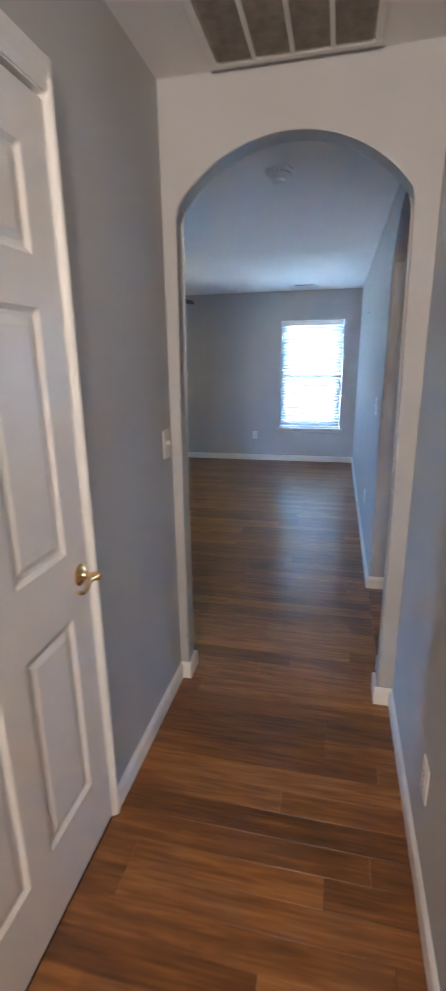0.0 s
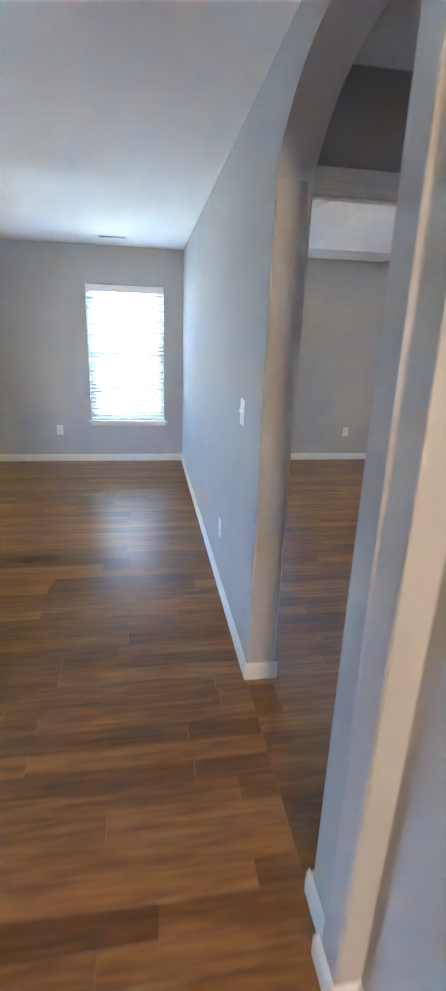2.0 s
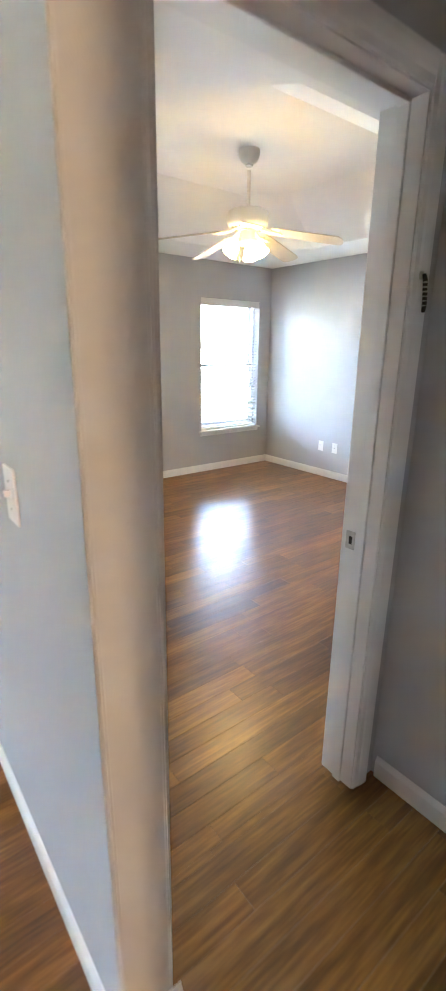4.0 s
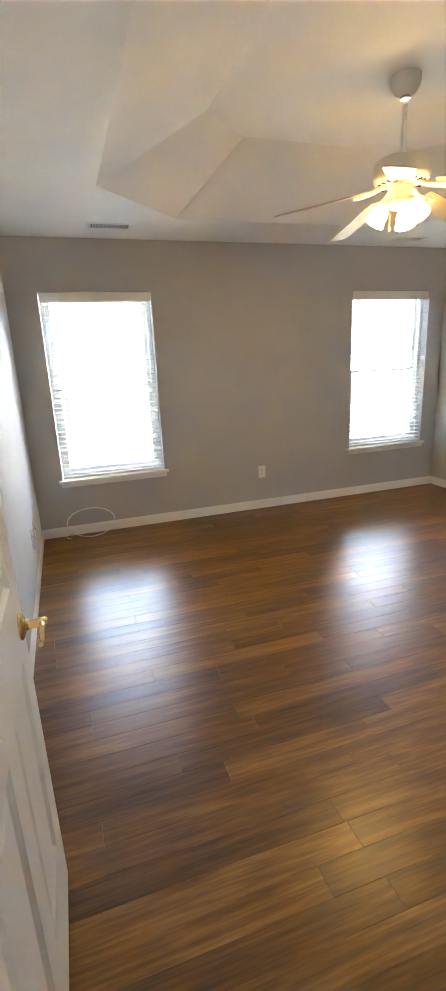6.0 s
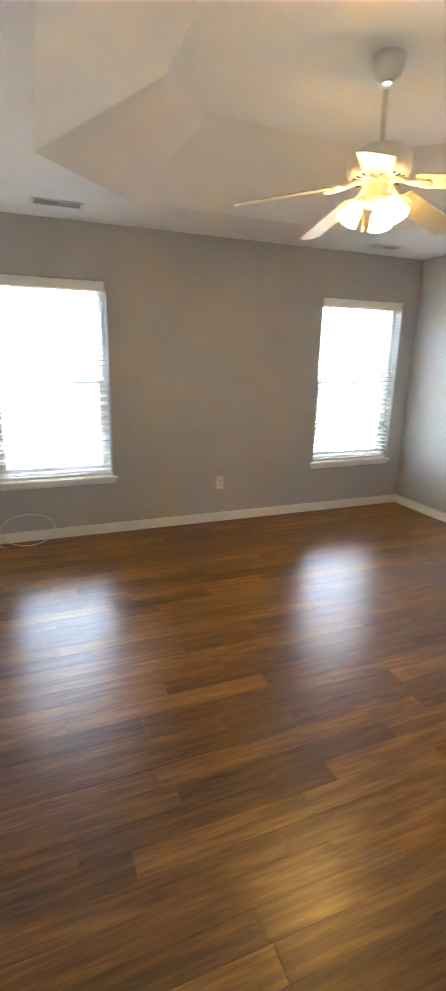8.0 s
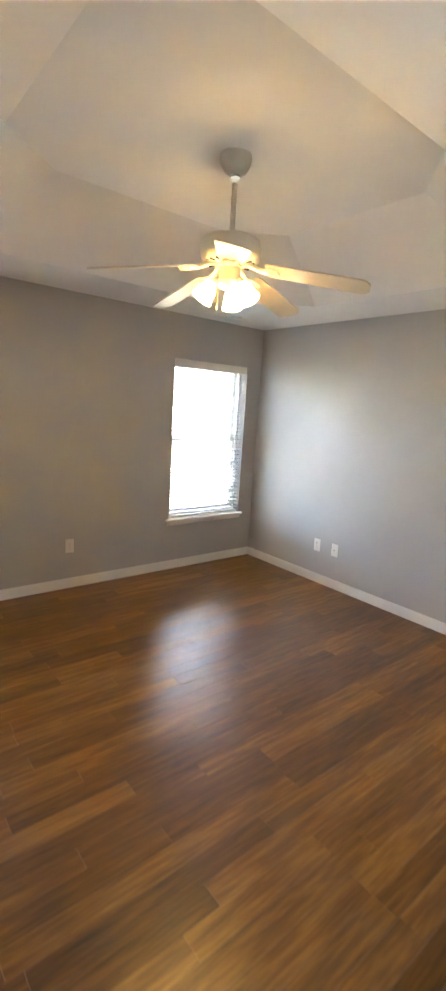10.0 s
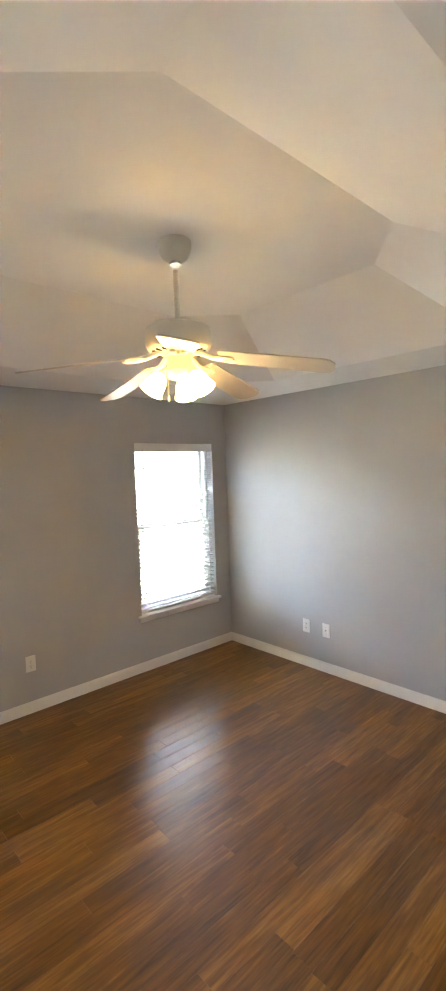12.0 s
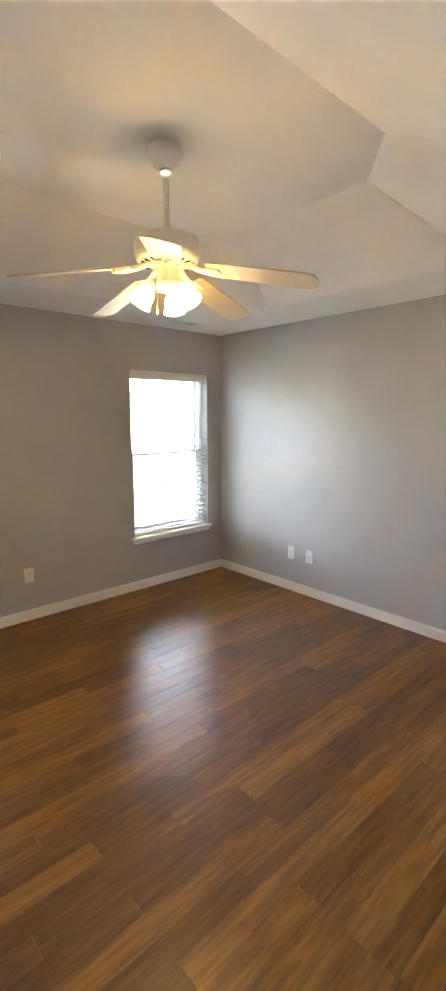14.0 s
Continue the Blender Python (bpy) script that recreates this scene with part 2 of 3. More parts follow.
def build_shell():
    # the window wall, shared by both rooms
    bm = bmesh.new()
    y0, y1 = FAR, FAR + 0.16
    xs = [LIV_L - 0.15]
    for a, b in WINDOWS:
        box(bm, xs[-1], y0, 0, a, y1, TOP)
        box(bm, a, y0, 0, b, y1, WZ0 - 0.03)
        box(bm, a, y0, WZ1, b, y1, TOP)
        xs.append(b)
    box(bm, xs[-1], y0, 0, BED_R + 0.15, y1, TOP)
    structure("wall_north", bm, WALL, "grey painted outside wall with three window openings", "wall")
    structure("wall_east", slab(BED_R, DOOR_Y0, 0, BED_R + 0.15, FAR, TOP), WALL, "plain grey painted bedroom wall", "wall")
    bm = slab(LIV_R, DOOR_Y1, 0, BED_L, FAR, TOP)
    structure("wall_between", bm, WALL, "grey painted wall between living room and bedroom", "wall")
    bm = prism(bmesh.new(), arch_outline(A2_Y0, A2_Y1, 2.06, 0.245, ARCH_Y1, DOOR_Y1, TOP), lambda u, v, w: (LIV_R + w, u, v), A2_X1 - LIV_R)
    structure("wall_side_arch", bullnose(bm), WALL, "grey wall with an arched opening to the vestibule", "wall")
    bm = prism(bmesh.new(), arch_outline(ARCH_L, ARCH_R, 2.07, 0.245, HALL_L - 0.12, HALL_R + 0.12, TOP), lambda u, v, w: (u, ARCH_Y0 + w, v), ARCH_Y1 - ARCH_Y0)
    structure("wall_arch", bullnose(bm), WALL, "painted wall with an arched opening at the hall's end", "wall")
    # door wall of the bedroom
    bm = slab(DOOR_X0 - 0.018, DOOR_Y0, DOOR_H + 0.018, DOOR_X1 + 0.018, DOOR_Y1, TOP)
    box(bm, A2_X1, DOOR_Y0, 0, DOOR_X0 - 0.018, DOOR_Y1, TOP)
    box(bm, DOOR_X1 + 0.018, DOOR_Y0, 0, BED_R, DOOR_Y1, TOP)
    structure("wall_south", bm, WALL, "grey painted bedroom wall with the doorway", "wall")
    structure("wall_vestibule_east", slab(VEST_R, ARCH_Y0, 0, VEST_R + 0.12, DOOR_Y0, TOP), WALL, "grey painted vestibule wall in shade", "wall")
    structure("wall_vestibule_south", slab(HALL_R + 0.12, ARCH_Y0, 0, VEST_R, ARCH_Y1, TOP), WALL, "grey painted vestibule wall in shade", "wall")
    # the hall
    bm = slab(HALL_L - 0.12, -2.0, 0, HALL_L, HD0 - 0.018, TOP)
    box(bm, HALL_L - 0.12, HD0 - 0.018, HALL_DOOR_H + 0.018, HALL_L, HD1 + 0.018, TOP)
    box(bm, HALL_L - 0.12, HD1 + 0.018, 0, HALL_L, ARCH_Y0, TOP)
    structure("wall_hall_west", bm, WALL, "grey painted hall wall beside the closed door", "wall")
    structure("wall_hall_east", slab(HALL_R, -2.0, 0, HALL_R + 0.12, ARCH_Y0, TOP), WALL, "grey painted hall wall", "wall")
    structure("wall_hall_south", slab(HALL_L - 0.12, -2.12, 0, HALL_R + 0.12, -2.0, TOP), WALL, "plain hall end wall", "wall")
    structure("wall_closet", slab(HALL_L - 0.2, HD0 - 0.2, 0, HALL_L - 0.121, HD1 + 0.2, TOP), WALL, "plain wall behind the closed door", "wall")
    bm, y = bmesh.new(), ARCH_Y0
    for a, b in UNSEEN_WINDOWS:
        box(bm, LIV_L - 0.15, y, 0, LIV_L, a, TOP)
        box(bm, LIV_L - 0.15, a, 0, LIV_L, b, WZ0 - 0.03)
        box(bm, LIV_L - 0.15, a, WZ1, LIV_L, b, TOP)
        y = b
    box(bm, LIV_L - 0.15, y, 0, LIV_L, FAR, TOP)
    structure("wall_west", bm, WALL, "grey painted living room wall with an added, unseen narrow window", "wall")
    structure("wall_living_south", slab(LIV_L, ARCH_Y0, 0, HALL_L - 0.12, ARCH_Y1, TOP), WALL, "grey painted living room wall", "wall")
    # ceilings
    structure("ceiling_living", slab(LIV_L, ARCH_Y1, H, LIV_R, FAR, H + 0.1), CEIL, "flat white living room ceiling", "ceiling")
    structure("ceiling_hall", slab(HALL_L, -2.0, HALL_H, HALL_R, ARCH_Y0, HALL_H + 0.1), CEIL, "flat white hall ceiling", "ceiling")
    structure("ceiling_vestibule", slab(A2_X1, ARCH_Y1, VEST_H, VEST_R, DOOR_Y0, VEST_H + 0.1), CEIL, "flat white vestibule ceiling", "ceiling")
    structure("roof_slab", slab(LIV_L - 0.15, -2.12, TOP, BED_R + 0.15, FAR + 0.16, TOP + 0.12), CEIL, "closed deck over the rooms", "roof")
    # bedroom tray ceiling: a flat rim, eight sloping sides, a raised flat middle
    cx, cy = 2.835, 5.605

    def octagon(hx, hy, kx, ky, dy=0.0):
        return [(cx + x, cy + y + dy) for x, y in ((-hx, -hy + ky), (-hx + kx, -hy), (hx - kx, -hy), (hx, -hy + ky), (hx, hy - ky), (hx - kx, hy), (-hx + kx, hy), (-hx, hy - ky))]

    bm = bmesh.new()
    outer = [bm.verts.new((x, y, H)) for x, y in octagon(1.48, 1.3275, 0.588, 0.576, -0.0375)]
    inner = [bm.verts.new((x, y, TRAY_H)) for x, y in octagon(0.88, 0.735, 0.31, 0.263)]
    rim = [bm.verts.new((x, y, H)) for x, y in ((BED_L, DOOR_Y1), (BED_R, DOOR_Y1), (BED_R, FAR), (BED_L, FAR))]
    for i in range(8):
        bm.faces.new((outer[i], outer[(i + 1) % 8], inner[(i + 1) % 8], inner[i]))
    bm.faces.new(inner)
    r, o = rim, outer
    for f in ((r[0], o[1], o[0]), (r[0], r[1], o[2], o[1]), (r[1], o[3], o[2]), (r[1], r[2], o[4], o[3]), (r[2], o[5], o[4]), (r[2], r[3], o[6], o[5]), (r[3], o[7], o[6]), (r[3], r[0], o[0], o[7])):
        bm.faces.new(f)
    bmesh.ops.recalc_face_normals(bm, faces=bm.faces)
    if inner[0].link_faces[0].normal.z > 0:
        bmesh.ops.reverse_faces(bm, faces=bm.faces)
    up = bmesh.ops.extrude_face_region(bm, geom=bm.faces[:])
    for v in up["geom"]:
        if isinstance(v, bmesh.types.BMVert):
            v.co.z += 0.06
    structure("ceiling_bedroom", bm, CEIL, "white tray ceiling with sloping sides and a raised middle", "ceiling")


HD0, HD1, HALL_DOOR_H = 0.598, 1.358, 2.137
build_shell()


def baseboard(x0, y0, x1, y1, nx, ny, h=0.086, t=0.013):
    """A run of skirting from one floor point to another, on the wall whose inner side faces (nx, ny)."""
    d = Vector((x1 - x0, y1 - y0, 0))
    n = Vector((nx, ny, 0))
    prof = [(0.0015, 0), (t, 0), (t, h - 0.022), (t - 0.003, h - 0.012), (t - 0.007, h - 0.004), (t - 0.009, h), (0.0015, h)]
    bm = prism(bmesh.new(), prof, lambda u, v, w: Vector((x0, y0, v)) + n * u + d * w, 1.0)
    structure("baseboard", bm, TRIM, "white painted skirting with a moulded top edge", "baseboard")


e = 0.013
for run in (
    (HALL_L, HD1 + 0.022, HALL_L, ARCH_Y0, 1, 0), (HALL_L, -2.0, HALL_L, HD0 - 0.022, 1, 0), (HALL_R, -2.0, HALL_R, ARCH_Y0, -1, 0),
    (HALL_L, ARCH_Y0, ARCH_L + e, ARCH_Y0, 0, -1), (ARCH_R - e, ARCH_Y0, HALL_R, ARCH_Y0, 0, -1),
    (ARCH_L, ARCH_Y0, ARCH_L, ARCH_Y1, 1, 0), (ARCH_R, ARCH_Y0, ARCH_R, ARCH_Y1, -1, 0),
    (LIV_L, ARCH_Y1, ARCH_L + e, ARCH_Y1, 0, 1), (ARCH_R - e, ARCH_Y1, LIV_R, ARCH_Y1, 0, 1),
    (LIV_R, ARCH_Y1, LIV_R, A2_Y0 + e, -1, 0), (LIV_R - e, A2_Y0, A2_X1, A2_Y0, 0, 1),
    (LIV_R - e, A2_Y1, A2_X1 + e, A2_Y1, 0, -1), (LIV_R, A2_Y1, LIV_R, FAR, -1, 0),
    (LIV_L, FAR, LIV_R, FAR, 0, -1), (LIV_L, ARCH_Y1, LIV_L, FAR, 1, 0),
    (BED_L, DOOR_Y1, BED_L, FAR, 1, 0), (BED_L, FAR, BED_R, FAR, 0, -1), (BED_R, DOOR_Y1, BED_R, FAR, -1, 0),
    (DOOR_X1 + 0.075, DOOR_Y1, BED_R, DOOR_Y1, 0, 1), (VEST_R, ARCH_Y1, VEST_R, DOOR_Y0 - 0.02, -1, 0), (A2_X1, ARCH_Y1, VEST_R, ARCH_Y1, 0, 1),
):
    baseboard(*run)


# ---- doors ----
def casing_profile(w):
    k = w / 0.07
    return [(0, 0.002), (0, 0.008), (0.006 * k, 0.011), (0.022 * k, 0.012), (0.03 * k, 0.015), (0.052 * k, 0.018), (w - 0.004, 0.018), (w, 0.014), (w, 0.002)]


def casing(frame_ob, length, m, name="casing", w=0.07):
    """A moulded strip: its thin edge at u = 0, its back on the wall; runs along local z."""
    bm = prism(bmesh.new(), casing_profile(w), lambda u, v, q: (u, -v, q), length)
    bmesh.ops.transform(bm, matrix=m, verts=bm.verts)
    return part(name, bm, TRIM, frame_ob)


def door_frame(name, m, width, height, depth, both, label, cw=0.07):
    """Jambs, head, stops and casings round an opening; local x across, y through the wall, z up."""
    root = thing(name, m, label, "door frame", kind="structure")
    t = 0.018
    part("jamb", slab(-t, -0.004, 0, 0, depth + 0.004, height, 0.001), TRIM, root)
    part("jamb", slab(width, -0.004, 0, width + t, depth + 0.004, height, 0.001), TRIM, root)
    part("head", slab(-t, -0.004, height, width + t, depth + 0.004, height + t, 0.001), TRIM, root)
    s = depth * 0.45
    part("stop", slab(0, s - 0.016, 0, 0.01, s + 0.016, height - 0.01, 0.002), TRIM, root)
    part("stop", slab(width - 0.01, s - 0.016, 0, width, s + 0.016, height - 0.01, 0.002), TRIM, root)
    part("stop", slab(0, s - 0.016, height - 0.01, width, s + 0.016, height, 0.002), TRIM, root)
    g = 0.005
    for side in ((0, 1) if both else (0,)):
        flip = Matrix.Identity(4) if side == 0 else Matrix.Translation((width, depth, 0)) @ pose(0, 0, 0, 0, 0, 180)
        casing(root, height + g + 0.07, flip @ Matrix.Translation((width + g, 0, 0)), w=cw)
        left = Matrix.Diagonal((-1, 1, 1, 1))
        casing(root, height + g + 0.07, flip @ Matrix.Translation((-g, 0, 0)) @ left, w=cw)
        top = Matrix.Translation((-g, 0, height + g)) @ Matrix(((0, 0, 1, 0), (0, 1, 0, 0), (1, 0, 0, 0), (0, 0, 0, 1)))
        casing(root, width + 2 * g + (0 if cw > 0.05 else cw), flip @ top, "head_casing")
    return root


def lever(parent, x, z, y, out, toward):
    """A brass lever with a curled end on a round rose; out: the way it stands off the door, toward: the way the lever points."""
    turn = pose(0, 0, 0, 90 if out < 0 else -90)
    rose = lathe(bmesh.new(), [(0.033, 0), (0.034, 0.003), (0.031, 0.007), (0.022, 0.011), (0.014, 0.014), (0.012, 0.02)], 28, Matrix.Translation((x, y, z)) @ turn)
    h = part("door_handle", rose, BRASS, parent, "polished brass lever handle", True)
    o = out
    part("spindle", lathe(bmesh.new(), [(0.010, 0.015), (0.0105, 0.04), (0.013, 0.045), (0.013, 0.058), (0.009, 0.064)], 20, Matrix.Translation((x, y, z)) @ turn), BRASS, h, smooth=True)
    pts = []
    for k in range(13):
        s = k / 12
        pts.append((x + toward * (0.005 + 0.098 * s), y + o * 0.052, z + 0.006 * math.sin(s * 3.1) - 0.018 * math.sin(max(0, s - 0.35) * 4.8)))
    part("grip", tube(bmesh.new(), pts, [0.0085 - 0.003 * k / 12 for k in range(13)], 12), BRASS, h, smooth=True)


def panel_door(name, m, width, height, label, handle_x, sides, handle_z=0.868):
    """Six-panel door: local x from the hinge edge, y its thickness 0 to 0.035, z up."""
    root = thing(name, m, label, "door", kind="structure")
    th, st, mul = 0.035, 0.105, 0.095
    k = height / 2.03
    rails = ((0.0, 0.235 * k), (0.80 * k, 0.985 * k), (1.59 * k, 1.70 * k), (height - 0.115 * k, height))
    bm = bmesh.new()
    box(bm, 0, 0, 0, st, th, height)
    box(bm, width - st, 0, 0, width, th, height)
    for a, b in rails:
        box(bm, st, 0, a, width - st, th, b)
    mid = width / 2
    for (a, b), (c, d) in zip(rails, rails[1:]):
        box(bm, mid - mul / 2, 0, b, mid + mul / 2, th, c)
    part("leaf", bm, DOOR, root)
    for (a, b), (c, d) in zip(rails, rails[1:]):
        for x0, x1 in ((st, mid - mul / 2), (mid + mul / 2, width - st)):
            bm = bmesh.new()
            # sloping sticking, a recess, then the raised field, on both faces
            loops = ((0.0, 0.0005), (0.012, 0.009), (0.022, 0.0105), (0.042, 0.003), (0.046, 0.003))
            rows = []
            for face in (0, 1):
                row = []
                for ins, dep in loops:
                    y = dep if face == 0 else th - dep
                    row.append([bm.verts.new(p) for p in ((x0 + ins, y, b + ins), (x1 - ins, y, b + ins), (x1 - ins, y, c - ins), (x0 + ins, y, c - ins))])
                for p, q in zip(row, row[1:]):
                    for k in range(4):
                        bm.faces.new((p[k], p[(k + 1) % 4], q[(k + 1) % 4], q[k]))
                bm.faces.new(row[-1])
                rows.append(row)
            for k in range(4):
                bm.faces.new((rows[0][0][k], rows[0][0][(k + 1) % 4], rows[1][0][(k + 1) % 4], rows[1][0][k]))
            part("panel", bm, DOOR, root)
    toward = -1 if handle_x > width / 2 else 1
    for side in sides:
        lever(root, handle_x, handle_z, 0.0 if side < 0 else th, side, toward)
    part("latch_plate", slab(width - 0.001, 0.006, handle_z - 0.03, width + 0.0015, 0.029, handle_z + 0.03, 0.0004), BRASS, root)
    return root


def hinge_parts(parent, x, y, z, leafs):
    """A butt hinge: the knuckle and its flat leaves, each a slab given by its far corner."""
    k = part("hinge", lathe(bmesh.new(), [(0.004, -0.05), (0.0065, -0.046), (0.0065, 0.046), (0.004, 0.05)], 14, Matrix.Translation((x, y, z))), HINGE, parent, "aged brass butt hinge", True)
    for dx, dy in leafs:
        bm = slab(min(x, x + dx), min(y, y + dy), z - 0.046, max(x, x + dx), max(y, y + dy), z + 0.046, 0.0008)
        part("hinge_leaf", bm, HINGE, k)
        for s in (-0.03, 0.0, 0.03):
            cx, cy = x + dx * 0.6, y + dy * 0.6
            turn = pose(0, 0, 0, 0, 90) if abs(dx) < abs(dy) else pose(0, 0, 0, 90)
            part("screw", lathe(bmesh.new(), [(0.0035, -0.0025), (0.0035, 0.0025), (0.002, 0.003)], 10, Matrix.Translation((cx, cy, z + s)) @ turn), SLOT, k)


bed_frame = door_frame("door_frame_1", pose(DOOR_X0, DOOR_Y0, 0), DOOR_X1 - DOOR_X0, DOOR_H, DOOR_Y1 - DOOR_Y0, True, "white painted bedroom door frame with moulded casing")
swing = 89.6
hx, hy = DOOR_X0 + 0.001, DOOR_Y1 + 0.006
bed_door = panel_door("door_1", pose(hx, hy, 0.012, 0, 0, swing) @ Matrix.Translation((0.004, -0.038, 0)), 0.765, 2.03, "white six-panel bedroom door standing open against the wall", 0.70, (-1, 1))
W = DOOR_X1 - DOOR_X0
for z in (0.28, 1.03, 1.80):
    hinge_parts(bed_frame, 0.0025, DOOR_Y1 - DOOR_Y0 + 0.004, z, ((0.002, -0.034),))
    plate = part("hinge_leaf", slab(-0.003, 0.001, z - 0.058, 0.0005, 0.032, z + 0.034, 0.001), HINGE, bed_door, "aged brass hinge leaf")
    for dz in (-0.042, -0.012, 0.018):
        part("screw", lathe(bmesh.new(), [(0.004, 0), (0.004, 0.0012), (0.002, 0.0016)], 12, pose(-0.003, 0.012 + 0.008 * (dz > -0.02), z + dz, 0, -90)), SLOT, plate)
strike = part("strike_plate", slab(W - 0.0025, 0.078, 0.895, W - 0.0002, 0.112, 0.955, 0.0008), STEEL, bed_frame, "satin steel strike plate")
part("strike_hole", slab(W - 0.0032, 0.088, 0.912, W - 0.0022, 0.1, 0.938), SLOT, strike)

hall_frame = door_frame("door_frame_2", pose(HALL_L, HD0, 0, 0, 0, 90), HD1 - HD0, HALL_DOOR_H, 0.12, False, "white painted hall door frame with narrow moulded casing", 0.016)
hall_door = panel_door("door_2", pose(HALL_L + 0.0, HD0 + 0.004, 0.012, 0, 0, 90), HD1 - HD0 - 0.008, HALL_DOOR_H - 0.025, "closed white six-panel door in the hall", HD1 - HD0 - 0.052, (-1,), 0.94)


# ---- windows and blinds ----
def window(name, m, w, label):
    root = thing(name, m, label, "window", kind="structure")
    z0, z1 = WZ0, WZ1
    f = 0.035
    yo = 0.085

    def ring(n, a, b, c, d, y0, y1, t, parent):
        bm = slab(a, y0, b, a + t, y1, d, 0.002)
        box(bm, c - t, y0, b, c, y1, d, 0.002)
        box(bm, a + t, y0, b, c - t, y1, b + t, 0.002)
        box(bm, a + t, y0, d - t, c - t, y1, d, 0.002)
        return part(n, bm, VINYL, parent)

    ring("window_frame", 0.002, z0, w - 0.002, z1 - 0.002, yo, yo + 0.07, f, root)
    mz = 1.285
    for n, a, b, y in (("lower_sash", z0 + f, mz + 0.02, yo + 0.012), ("upper_sash", mz - 0.02, z1 - f, yo + 0.04)):
        sash = ring(n, f, a, w - f, b, y, y + 0.026, 0.04, root)
        pane = part("pane", slab(f + 0.04, y + 0.011, a + 0.04, w - f - 0.04, y + 0.015, b - 0.04), GLASS, sash)
        pane.visible_shadow = False
    for x in (0.07, w - 0.07):
        part("sash_lock", slab(x - 0.02, yo - 0.006, mz - 0.015, x + 0.02, yo + 0.012, mz + 0.012, 0.003), VINYL, root)
    # stool and apron
    part("window_sill", slab(-0.035, -0.035, z0 - 0.03, w + 0.035, yo + 0.01, z0 - 0.008, 0.004), TRIM, root)
    bm = prism(bmesh.new(), [(0.002, 0), (0.006, 0), (0.012, 0.01), (0.016, 0.03), (0.016, 0.04), (0.002, 0.04)], lambda u, v, q: (-0.015 + q, -u, z0 - 0.0705 + v), w + 0.03)
    part("apron", bm, TRIM, root)
    return root


def blind(m, w, tilt, label):
    root = thing("window_blind", m, label, "blind", "white blinds in the windows")
    part("valance", slab(0.004, 0.002, WZ1 - 0.078, w - 0.004, 0.014, WZ1 - 0.004, 0.003), TRIM, root)
    part("headrail", slab(0.006, 0.016, WZ1 - 0.045, w - 0.006, 0.06, WZ1 - 0.004, 0.002), TRIM, root)
    base = WZ0 + 0.018
    part("bottom_rail", slab(0.008, 0.014, base - 0.02, w - 0.008, 0.062, base, 0.003), TRIM, root)
    n = int((WZ1 - 0.075 - base) / 0.0405)
    first = None
    for k in range(n):
        z = base + 0.03 + k * 0.0405
        if first is None:
            bm = bmesh.new()
            box(bm, 0.009, -0.0245, -0.0013, w - 0.009, 0.0245, 0.0013)
            first = part("slat", bm, SLAT, root)
            ob = first
        else:
            ob = new("slat", first.data)
            ob.parent = root
        ob.matrix_local = pose(0, 0.038, z, tilt)
    for x in (0.13, w - 0.13):
        for y in (0.0135, 0.0625):
            part("ladder_cord", slab(x - 0.0008, y - 0.0008, base, x + 0.0008, y + 0.0008, WZ1 - 0.05), SLAT, root)
    part("tilt_wand", lathe(bmesh.new(), [(0.003, WZ1 - 0.62), (0.004, WZ1 - 0.60), (0.003, WZ1 - 0.06)], 8, Matrix.Translation((0.09, 0.008, 0))), VINYL, root)
    return root


labels = ("white vinyl living room window behind a blind", "white vinyl bedroom sash window beside the corner with the cable", "white vinyl bedroom sash window near the far corner")
for k, (a, b) in enumerate(WINDOWS):
    window("window_%d" % (k + 1), pose(a, FAR, 0), b - a, labels[k])
    blind(pose(a, FAR, 0), b - a, -42 if k == 0 else 3, "white slatted blind, lowered and half closed" if k == 0 else "white slatted blind, lowered with open slats")
# the added side window, never in view; left without a blind
for k, (a, b) in enumerate(UNSEEN_WINDOWS):
    window("window_%d" % (k + 4), pose(LIV_L, a, 0, 0, 0, 90), b - a, "unseen white vinyl side window added to light the living room")


